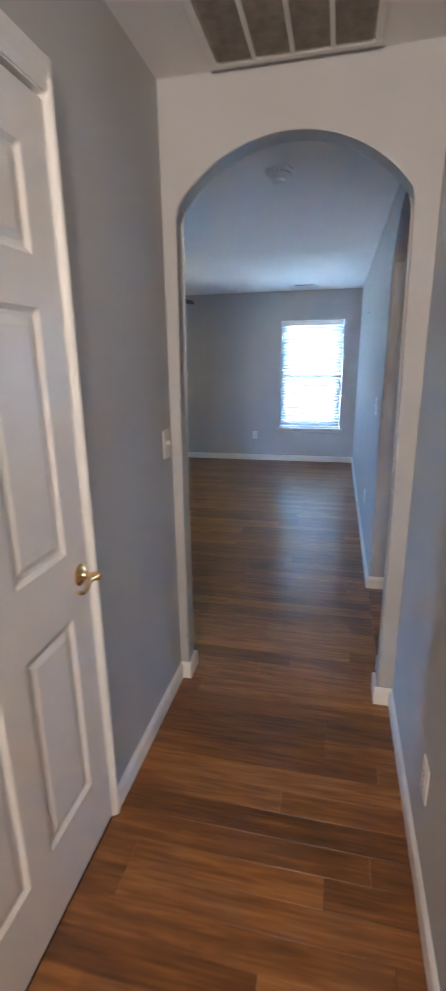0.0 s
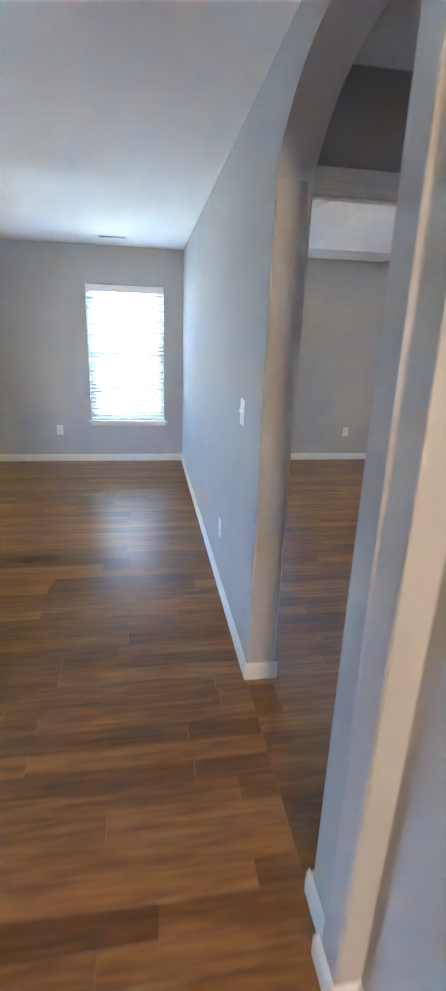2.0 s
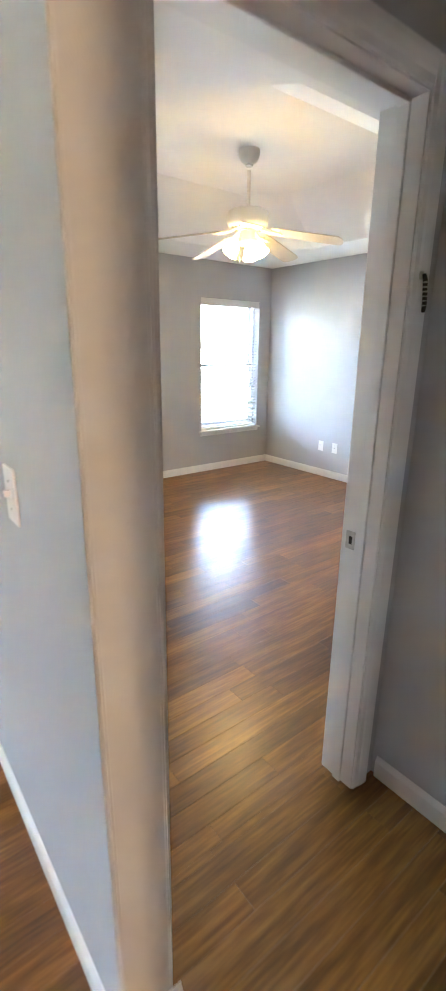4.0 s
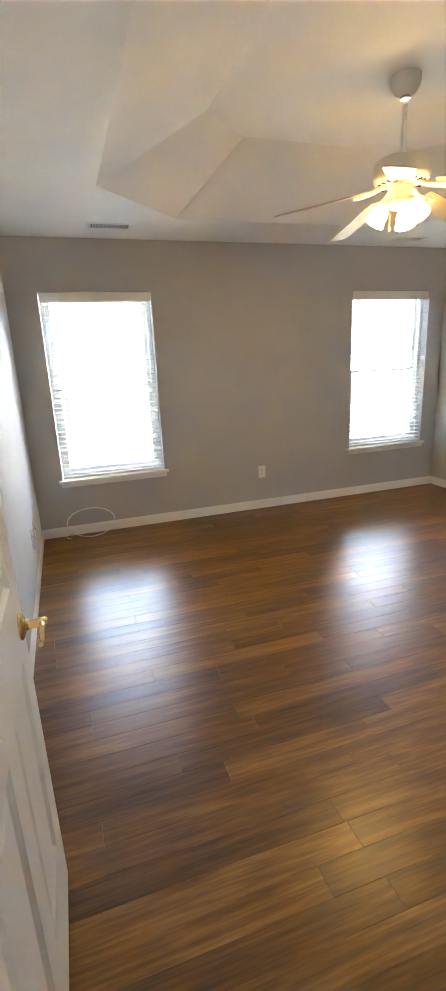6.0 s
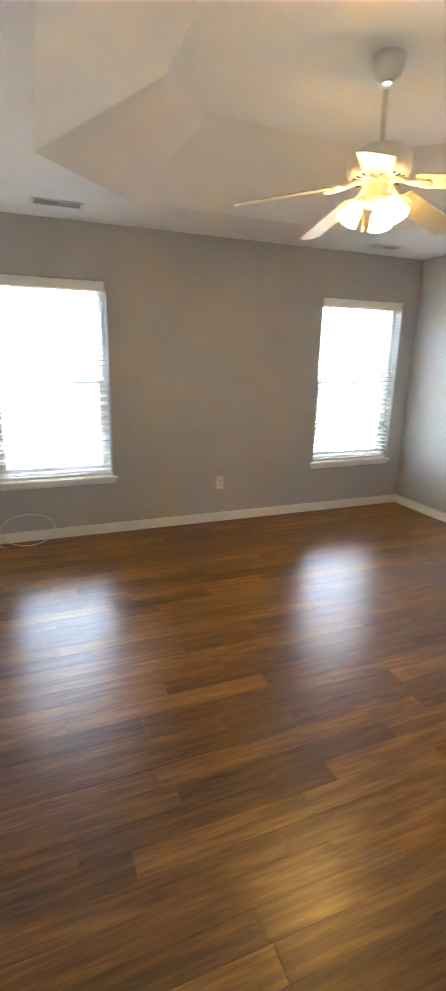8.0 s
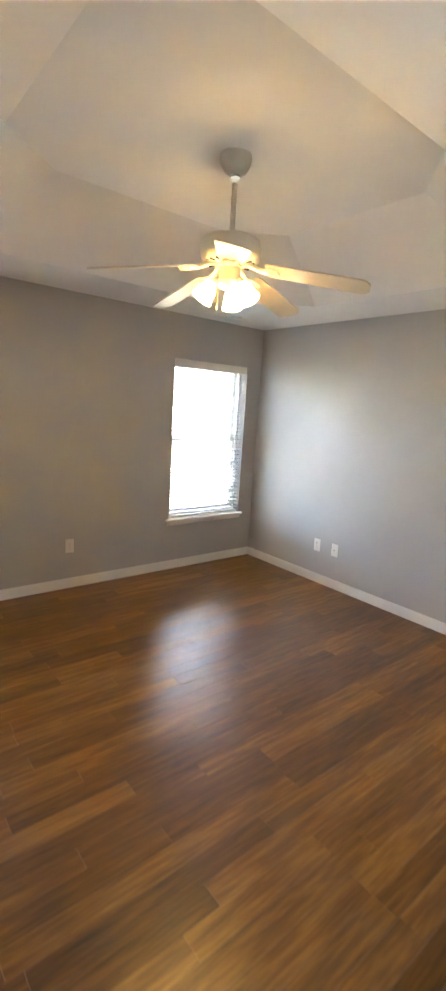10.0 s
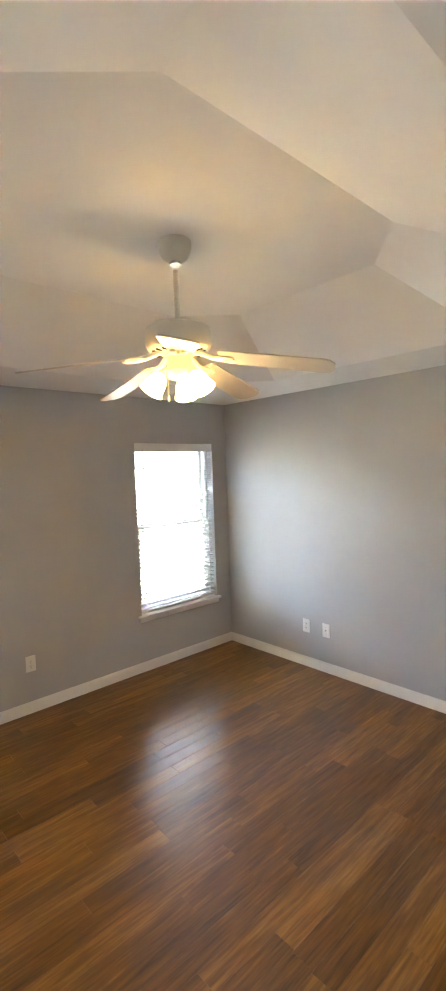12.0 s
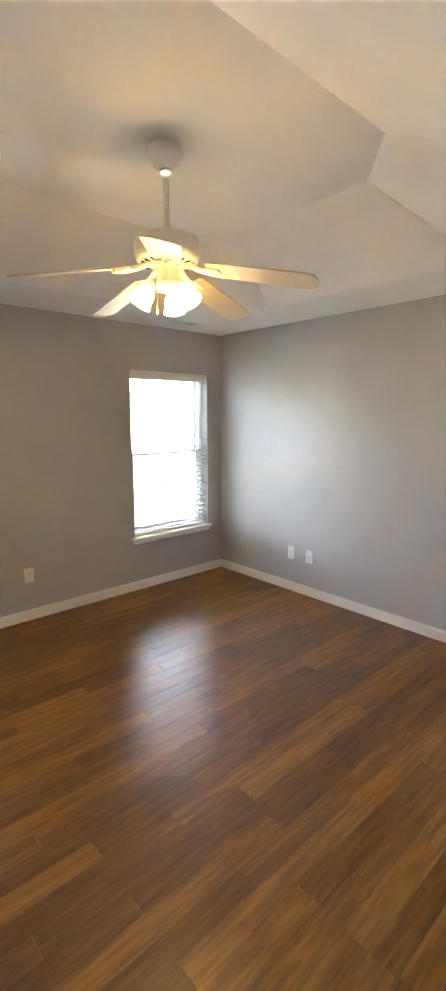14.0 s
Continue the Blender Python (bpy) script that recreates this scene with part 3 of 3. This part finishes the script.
# ---- ceiling fans ----
def ceiling_fan(place, top, turn, lamp_turn, blade_mat, body_mat, label, shade_mat):
    root = thing("ceiling_fan", pose(*place), label, "ceiling fan")
    x = 0.0
    part("canopy", lathe(bmesh.new(), [(0.070, top), (0.071, top - 0.018), (0.066, top - 0.045), (0.052, top - 0.07), (0.030, top - 0.083), (0.027, top - 0.085)], 32), body_mat, root, smooth=True)
    part("rod", lathe(bmesh.new(), [(0.0125, top - 0.12), (0.0125, 0.065)], 16), body_mat, root, smooth=True)
    part("collar", lathe(bmesh.new(), [(0.024, top - 0.096), (0.026, top - 0.09), (0.024, top - 0.084)], 20), STEEL, root, smooth=True)
    motor = part("motor", lathe(bmesh.new(), [(0.03, 0.075), (0.06, 0.07), (0.125, 0.062), (0.138, 0.052), (0.142, 0.03), (0.142, -0.012), (0.136, -0.03), (0.12, -0.042), (0.085, -0.048), (0.06, -0.05)], 40), body_mat, root, smooth=True)
    first = part("vent_slot", slab(0.088, -0.003, -0.0495, 0.118, 0.003, -0.0425), SLOT, motor)
    for k in range(1, 20):
        ob = new("vent_slot", first.data)
        ob.parent = motor
        ob.matrix_local = pose(0, 0, 0, 0, 0, k * 18)
    part("switch_housing", lathe(bmesh.new(), [(0.058, -0.05), (0.06, -0.06), (0.052, -0.066), (0.052, -0.118), (0.058, -0.122), (0.058, -0.14), (0.045, -0.156), (0.02, -0.163)], 32), body_mat, root, smooth=True)
    for k in range(5):
        a = turn + 72 * k
        r = pose(0, 0, -0.045, 0, 10.0, a)
        pitch = pose(0.2, 0, 0, -11) @ Matrix.Translation((-0.2, 0, 0))
        out = [(0.185, -0.052), (0.21, -0.060), (0.62, -0.068), (0.645, -0.060), (0.664, -0.03), (0.664, 0.03), (0.645, 0.060), (0.62, 0.068), (0.21, 0.060), (0.185, 0.052)]
        bm = prism(bmesh.new(), out, lambda u, v, w: (u, v, w - 0.003), 0.006)
        bmesh.ops.transform(bm, matrix=r @ pitch, verts=bm.verts)
        bl = part("blade", bm, blade_mat, root)
        # scrolled iron under each blade
        bm = tube(bmesh.new(), [(0.07, 0, 0.012), (0.11, 0, 0.006), (0.14, 0, -0.004), (0.17, 0, -0.008), (0.2, 0, -0.008)], [0.013, 0.012, 0.011, 0.012, 0.011])
        for s in (-1, 1):
            tube(bm, [(0.16, 0, -0.008), (0.18, s * 0.022, -0.009), (0.21, s * 0.034, -0.009), (0.24, s * 0.03, -0.008), (0.245, s * 0.014, -0.008), (0.228, s * 0.01, -0.008)], [0.007, 0.007, 0.007, 0.006, 0.006, 0.005], 8)
        bmesh.ops.transform(bm, matrix=r, verts=bm.verts)
        part("blade_iron", bm, body_mat, bl, smooth=True)
    for k in range(3):
        a = lamp_turn + 120 * k
        m = pose(0, 0, -0.118, 0, 0, a)
        arm = part("lamp_arm", tube(bmesh.new(), [m @ Vector(p) for p in ((0.04, 0, -0.005), (0.065, 0, -0.004), (0.078, 0, -0.014))], [0.011, 0.012, 0.014]), body_mat, root, smooth=True)
        m2 = m @ pose(0.072, 0, -0.012, 0, -34) @ pose(0, 0, 0, 180) @ Matrix.Scale(0.84, 4)
        part("socket", lathe(bmesh.new(), [(0.012, -0.004), (0.023, 0.0), (0.025, 0.022), (0.023, 0.026)], 20, m2), body_mat, arm, smooth=True)
        prof = [(0.024, 0.022), (0.034, 0.032), (0.045, 0.05), (0.051, 0.072), (0.052, 0.09), (0.056, 0.108), (0.064, 0.124), (0.062, 0.125), (0.053, 0.108), (0.049, 0.09), (0.047, 0.072), (0.041, 0.052), (0.03, 0.036)]
        bm = lathe(bmesh.new(), prof, 28, m2)
        part("shade", bm, shade_mat, arm, "lit frosted tulip glass shade", True)
        part("bulb", lathe(bmesh.new(), [(0.010, 0.04), (0.016, 0.055), (0.028, 0.078), (0.034, 0.096), (0.030, 0.111), (0.012, 0.120)], 14, m2), BULB, arm, "lit bulb inside the shade", True)
    for dx, ln in ((0.03, 0.055), (-0.025, 0.075)):
        c = part("pull_chain", tube(bmesh.new(), [(dx, 0.045, -0.13), (dx, 0.05, -0.15), (dx, 0.05, -0.15 - ln)], 0.0012, 6), BRASS, root)
        part("pull_knob", lathe(bmesh.new(), [(0.002, 0), (0.005, -0.008), (0.006, -0.018), (0.003, -0.026)], 12, Matrix.Translation((dx, 0.05, -0.15 - ln))), BRASS, c, smooth=True)
    return root


ceiling_fan((2.815, 5.552, 2.335), TRAY_H - 2.335, 16.0, 40.0, BLADE, FAN, "cream white ceiling fan with five blades and lit glass shades", SHADE)
ceiling_fan((-1.81, 5.38, 2.27), H - 2.27, 3.0, 40.0, DARK, DARK, "dark brown ceiling fan with lit glass shades", SHADE)


# ---- plates on the walls ----
def wall_plate(m, kind):
    """Local x across, z up, y out of the wall (towards -y)."""
    words = {"outlet": ("white duplex outlet plate on a grey wall", "outlet"), "switch": ("white light switch plate with one toggle", "light switch"), "coax": ("white plate with a cable socket", "wall plate")}[kind]
    root = thing("wall_outlet" if kind == "outlet" else "light_switch" if kind == "switch" else "cable_plate", m, words[0], words[1])
    bm = slab(-0.037, -0.0065, -0.06, 0.037, -0.001, 0.06, 0.0025)
    part("plate", bm, PLASTIC, root)
    face = -0.0066
    if kind == "outlet":
        for s in (-0.0195, 0.0195):
            r = part("receptacle", slab(-0.0165, face - 0.002, s - 0.0145, 0.0165, face + 0.002, s + 0.0145, 0.0015), PLASTIC, root)
            bm = slab(-0.0075, face - 0.0026, s - 0.002, -0.0055, face - 0.0018, s + 0.007)
            box(bm, 0.0055, face - 0.0026, s - 0.001, 0.0075, face - 0.0018, s + 0.006)
            box(bm, -0.002, face - 0.0026, s - 0.011, 0.002, face - 0.0018, s - 0.007)
            part("slot", bm, SLOT, r)
        part("screw", lathe(bmesh.new(), [(0.003, 0), (0.003, 0.001), (0.002, 0.0015)], 12, Matrix.Translation((0, face, 0)) @ pose(0, 0, 0, 90)), STEEL, root)
    elif kind == "switch":
        part("toggle", slab(-0.005, face - 0.012, -0.002, 0.005, face + 0.002, 0.012, 0.002), PLASTIC, root)
        part("collar", slab(-0.0065, face - 0.0015, -0.013, 0.0065, face + 0.001, 0.013, 0.0005), PLASTIC, root)
        for s in (-0.03, 0.03):
            part("screw", lathe(bmesh.new(), [(0.003, 0), (0.003, 0.001), (0.002, 0.0015)], 12, Matrix.Translation((0, face, s)) @ pose(0, 0, 0, 90)), STEEL, root)
    else:
        part("socket", lathe(bmesh.new(), [(0.007, 0), (0.007, 0.004), (0.0047, 0.004), (0.0047, 0.011), (0.002, 0.0112)], 16, Matrix.Translation((0, face, 0)) @ pose(0, 0, 0, 90)), STEEL, root, smooth=True)
        for s in (-0.03, 0.03):
            part("screw", lathe(bmesh.new(), [(0.003, 0), (0.003, 0.001), (0.002, 0.0015)], 12, Matrix.Translation((0, face, s)) @ pose(0, 0, 0, 90)), STEEL, root)
    return root


wall_plate(pose(2.816, FAR, 0.374), "outlet")
wall_plate(pose(-0.84, FAR, 0.39), "outlet")
wall_plate(pose(BED_R, 6.53, 0.368, 0, 0, -90), "outlet")
wall_plate(pose(BED_R, 6.318, 0.368, 0, 0, -90), "coax")
wall_plate(pose(BED_L, 6.57, 0.335, 0, 0, 90), "outlet")
wall_plate(pose(BED_L, 6.805, 0.335, 0, 0, 90), "coax")
wall_plate(pose(LIV_R, 3.713, 1.209, 0, 0, -90), "switch")
wall_plate(pose(LIV_R, 4.26, 0.40, 0, 0, -90), "outlet")
wall_plate(pose(HALL_L, 2.075, 1.20, 0, 0, 90), "switch")
wall_plate(pose(HALL_R, 1.40, 0.345, 0, 0, -90), "outlet")


# ---- ceiling fittings ----
def ceiling_vent(x, y, z, lx, ly, label):
    root = thing("ceiling_vent", pose(x, y, z), label, "vent")
    bm = slab(-lx / 2, -ly / 2, -0.006, lx / 2, -ly / 2 + 0.02, -0.001, 0.0015)
    box(bm, -lx / 2, ly / 2 - 0.02, -0.006, lx / 2, ly / 2, -0.001, 0.0015)
    box(bm, -lx / 2, -ly / 2 + 0.02, -0.006, -lx / 2 + 0.02, ly / 2 - 0.02, -0.001, 0.0015)
    box(bm, lx / 2 - 0.02, -ly / 2 + 0.02, -0.006, lx / 2, ly / 2 - 0.02, -0.001, 0.0015)
    part("frame", bm, PLASTIC, root)
    part("backing", slab(-lx / 2 + 0.019, -ly / 2 + 0.019, -0.002, lx / 2 - 0.019, ly / 2 - 0.019, -0.0005), SLOT, root)
    n = int((lx - 0.05) / 0.017)
    for k in range(n):
        xx = -lx / 2 + 0.027 + k * (lx - 0.054) / (n - 1)
        lean = -35 if xx < 0 else 60
        part("slat", slab(-0.001, -ly / 2 + 0.02, -0.005, 0.001, ly / 2 - 0.02, 0.005, 0, pose(xx, 0, -0.006, 0, lean)), PLASTIC, root)
    return root


ceiling_vent(1.508, 7.135, H, 0.33, 0.15, "white metal ceiling register with angled slats")
ceiling_vent(4.18, 7.21, H, 0.30, 0.13, "white metal ceiling register with angled slats")
ceiling_vent(-0.11, 6.97, H, 0.30, 0.15, "white metal ceiling register in the living room")


def return_grille(x0, y0, x1, y1, z):
    root = thing("return_air_grille", pose(x0, y0, z), "white return-air grille with dusty louvres on the hall ceiling", "vent")
    w, d, f = x1 - x0, y1 - y0, 0.026
    part("frame", slab(0, 0, -0.012, w, f, -0.001, 0.002), PLASTIC, root)
    part("frame", slab(0, d - f, -0.012, w, d, -0.001, 0.002), PLASTIC, root)
    part("frame", slab(0, f, -0.012, f, d - f, -0.001, 0.002), PLASTIC, root)
    part("frame", slab(w - f, f, -0.012, w, d - f, -0.001, 0.002), PLASTIC, root)
    part("backing", slab(f, f, -0.003, w - f, d - f, -0.0015), FILTER, root, "dusty filter behind the louvres")
    bays = 4
    bw = (w - 2 * f) / bays
    for k in range(1, bays):
        part("bar", slab(f + k * bw - 0.008, f, -0.012, f + k * bw + 0.008, d - f, -0.003, 0.0015), PLASTIC, root)
    n = int((d - 2 * f) / 0.0125)
    first = None
    for b in range(bays):
        for k in range(n):
            if first is None:
                first = part("louvre", slab(0.008, -0.006, -0.0006, bw - 0.008, 0.006, 0.0006), FILTER, root)
                ob = first
            else:
                ob = new("louvre", first.data)
                ob.parent = root
            ob.matrix_local = pose(f + b * bw, f + 0.007 + k * 0.0125, -0.007, 40)


return_grille(-0.114, 1.56, 0.455, 2.128, HALL_H)


def smoke_detector(x, y, z):
    root = thing("smoke_detector", pose(x, y, z), "round white smoke detector on the ceiling", "smoke detector")
    part("base", lathe(bmesh.new(), [(0.07, -0.001), (0.071, -0.01), (0.066, -0.014)], 32), PLASTIC, root, smooth=True)
    part("body", lathe(bmesh.new(), [(0.056, -0.014), (0.058, -0.028), (0.05, -0.038), (0.036, -0.046), (0.034, -0.056), (0.025, -0.06)], 32), PLASTIC, root, smooth=True)
    bm = bmesh.new()
    for k in range(16):
        box(bm, 0.055, -0.006, -0.024, 0.0595, 0.006, -0.019, 0, pose(0, 0, 0, 0, 0, k * 22.5))
    part("slots", bm, FILTER, root)


smoke_detector(0.03, 2.90, H)


# ---- coiled cable in the corner, hook on the casing, hole plugs ----
def coil_cable():
    root = thing("coaxial_cable", pose(1.13, FAR - 0.075, 0), "white coaxial cable coiled in a loop on the floor", "cable")
    pts = []
    for k in range(49):
        a = -2.6 + 2 * math.pi * k / 48 * 1.03
        pts.append((0.205 * math.cos(a), 0.03 * math.sin(a) - 0.012 + 0.012 * math.cos(2 * a), 0.128 + 0.122 * math.sin(a)))
    pts.insert(0, (-0.39, 0.045, 0.055))
    pts.insert(1, (-0.30, 0.03, 0.03))
    pts.insert(2, (-0.24, 0.0, 0.03))
    part("sheath", tube(bmesh.new(), pts, 0.0045, 8), CABLE, root, smooth=True)
    part("connector", lathe(bmesh.new(), [(0.005, 0), (0.0065, 0.004), (0.0065, 0.02), (0.0045, 0.022), (0.0045, 0.034)], 12, pose(-0.20, -0.02, 0.035, 0, 80, -20)), STEEL, root, smooth=True)
    bm = tube(bmesh.new(), [(-0.215, -0.02, 0.05), (-0.225, -0.025, 0.03), (-0.21, -0.03, 0.006), (-0.185, -0.03, 0.004)], 0.0034, 8)
    part("tail", bm, CABLE, root, smooth=True)


coil_cable()


def door_hook():
    root = thing("hook_latch", pose(HOOK_X, DOOR_Y0 - 0.018, HOOK_Z), "small dark metal hook latch on the white casing", "latch")
    part("eye_plate", slab(-0.007, -0.006, 0.032, 0.007, 0.0, 0.052, 0.002), STEEL, root)
    part("arm", tube(bmesh.new(), [(0.0, -0.010, 0.045), (0.002, -0.014, 0.03), (0.008, -0.016, -0.03), (0.012, -0.012, -0.045)], [0.005, 0.006, 0.006, 0.005]), BLACK, root, smooth=True)
    for k in range(6):
        part("ring", lathe(bmesh.new(), [(0.0055, -0.002), (0.0075, 0), (0.0055, 0.002)], 12, Matrix.Translation((0.0025 + 0.0011 * k, -0.015, 0.025 - k * 0.011))), STEEL, root, smooth=True)


HOOK_X, HOOK_Z = DOOR_X1 + 0.03, 1.64
door_hook()


def wall_anchor(m):
    root = thing("wall_anchor", m, "small plastic screw anchor stuck in the grey wall", "wall anchor")
    part("flange", lathe(bmesh.new(), [(0.005, 0), (0.005, 0.001), (0.0035, 0.002)], 14, pose(0, -0.001, 0, 90)), PLASTIC, root)
    part("screw", tube(bmesh.new(), [(0, -0.002, 0), (0, -0.012, -0.001)], 0.0025, 8), BLACK, root)


wall_anchor(pose(LIV_R, 5.375, 1.985, 0, 0, -90))
wall_anchor(pose(LIV_R, 5.40, 1.955, 0, 0, -90))


# ---- outside ----
def outside():
    structure("ground", slab(-300, -300, -0.75, 300, 500, -0.55), GRASS, "pale dry lawn reaching into the distance", "ground")
    root = thing("metal_fence", pose(0, 16.0, -0.55), "black metal picket fence across the lawn", "fence")
    first = rail = None
    for z in (0.15, 1.0, 1.2):
        part("rail", slab(-4, -0.015, z, 14, 0.015, z + 0.035), FENCE, root)
    for k in range(181):
        x = -4 + k * 0.1
        if first is None:
            first = part("picket", slab(-0.014, -0.009, 0, 0.014, 0.009, 1.25), FENCE, root)
            ob = first
        else:
            ob = new("picket", first.data)
            ob.parent = root
        ob.location = (x, 0, 0)
    for k in range(8):
        part("post", slab(-4.03 + k * 2.57, -0.03, 0, -3.97 + k * 2.57, 0.03, 1.35, 0.004), FENCE, root)
    for x, y, w in ((-3.0, 46.0, 12.0), (14.0, 44.0, 13.0)):
        h = thing("house", pose(x, y, -0.55), "pale sided house with a grey roof far off", "house")
        part("wall", slab(0, 0, 0, w, 9, 3.0), SIDING, h)
        bm = prism(bmesh.new(), [(-0.5, 2.95), (9.5, 2.95), (4.5, 6.0)], lambda u, v, q: (-0.4 + q, u, v), w + 0.8)
        part("roof", bm, ROOF, h)
        for k in range(3):
            part("window", slab(1.5 + k * 3.6, -0.04, 0.9, 2.6 + k * 3.6, 0.02, 2.3, 0.02), SLOT, h)
    rng = random.Random(4)
    for x, y, s in ((3.5, 38.0, 1.0), (10.0, 36.0, 0.8), (-7.0, 40.0, 1.1)):
        t = thing("tree", pose(x, y, -0.55), "leafy green tree beyond the fence", "tree")
        tube_pts = [(0, 0, 0), (0.05, 0, 1.2 * s), (0.0, 0.05, 2.4 * s), (0.1, 0, 3.6 * s)]
        bm = tube(bmesh.new(), tube_pts, [0.16 * s, 0.13 * s, 0.1 * s, 0.05 * s], 10)
        for k in range(6):
            a = k * 1.05
            tube(bm, [(0, 0, (1.6 + 0.25 * k) * s), (0.6 * s * math.cos(a), 0.6 * s * math.sin(a), (2.2 + 0.25 * k) * s), (1.3 * s * math.cos(a), 1.3 * s * math.sin(a), (2.7 + 0.28 * k) * s)], [0.06 * s, 0.04 * s, 0.02 * s], 6)
        part("trunk", bm, BARK, t)
        vs, fs = [], []
        for k in range(1800):
            a, b, r = rng.uniform(0, 6.28), rng.uniform(-1, 1), rng.random() ** 0.4
            q = math.sqrt(1 - b * b)
            lump = 1 + 0.25 * math.sin(3 * a + 4 * b)
            c = Vector((1.9 * s * r * q * math.cos(a) * lump, 1.9 * s * r * q * math.sin(a) * lump, (3.6 + 1.7 * r * b * lump) * s))
            u = Vector((rng.uniform(-1, 1), rng.uniform(-1, 1), rng.uniform(-1, 1))).normalized() * 0.13
            v = u.cross(Vector((rng.uniform(-1, 1), rng.uniform(-1, 1), 1))).normalized() * 0.08
            i = len(vs)
            vs += [c - u, c + v, c + u, c - v]
            fs.append((i, i + 1, i + 2, i + 3))
        me = bpy.data.meshes.new("crown")
        me.from_pydata(vs, [], fs)
        me.materials.append(LEAF)
        ob = new("crown", me)
        ob.parent = t


outside()


# ---- plank floors ----
def plank_mesh(length, width, cache={}):
    key = (round(length, 3), round(width, 3))
    if key not in cache:
        c, g = 0.0004, 0.0004
        vs, fs = [], []
        for ins, z in ((g, -0.012), (g, -c), (g + c, 0.0)):
            vs += [(ins, ins, z), (length - ins, ins, z), (length - ins, width - ins, z), (ins, width - ins, z)]
        for r in (0, 4):
            for k in range(4):
                fs.append((r + k, r + (k + 1) % 4, r + 4 + (k + 1) % 4, r + 4 + k))
        fs.append((8, 9, 10, 11))
        me = bpy.data.meshes.new("plank")
        me.from_pydata(vs, [], fs)
        me.materials.append(PLANK)
        cache[key] = me
    return cache[key]


PW = 0.0945


def planks(parent, x0, y0, x1, y1, seed):
    rng = random.Random(seed)
    k0 = math.floor((y0 - 4.142) / PW)
    k = k0
    while 4.142 + k * PW < y1:
        ya, yb = max(y0, 4.142 + k * PW), min(y1, 4.142 + (k + 1) * PW)
        k += 1
        if yb - ya < 0.004:
            continue
        x = x0 - rng.choice((0.0, 0.2, 0.35, 0.5, 0.65, 0.8))
        while x < x1:
            ln = rng.choice((0.92, 0.92, 0.92, 1.22, 0.61))
            a, b = max(x, x0), min(x + ln, x1)
            x += ln
            if b - a < 0.004:
                continue
            ob = new("plank", plank_mesh(b - a, yb - ya))
            ob.parent = parent
            ob.location = (a, ya, 0)


fb = structure("floor_bedroom", slab(BED_L, DOOR_Y1, -0.08, BED_R, FAR, -0.011), SUB, "brown strand-bamboo plank floor of the bedroom", "floor")
planks(fb, BED_L, DOOR_Y1, BED_R, FAR, 3)
fl = structure("floor_living", slab(LIV_L, ARCH_Y1, -0.08, LIV_R, FAR, -0.011), SUB, "brown strand-bamboo plank floor of the living room", "floor")
planks(fl, LIV_L, ARCH_Y1, LIV_R, FAR, 5)
fh = structure("floor_hall", slab(HALL_L, -2.0, -0.08, HALL_R, ARCH_Y1, -0.011), SUB, "brown strand-bamboo plank floor of the hall", "floor")
planks(fh, HALL_L, -2.0, HALL_R, ARCH_Y1, 7)
# added dark slab, out of view: keeps outdoor light from showing under the hall door
structure("floor_light_stop", slab(HALL_L - 0.2, HD0 - 0.1, -0.08, HALL_L, HD1 + 0.1, -0.001), SUB, "unseen dark slab added to stop light leaking under the closed door", "floor")
fv = structure("floor_vestibule", slab(LIV_R, ARCH_Y1, -0.08, VEST_R, DOOR_Y1, -0.011), SUB, "brown strand-bamboo plank floor of the vestibule", "floor")
planks(fv, LIV_R, ARCH_Y1, VEST_R, DOOR_Y1, 9)
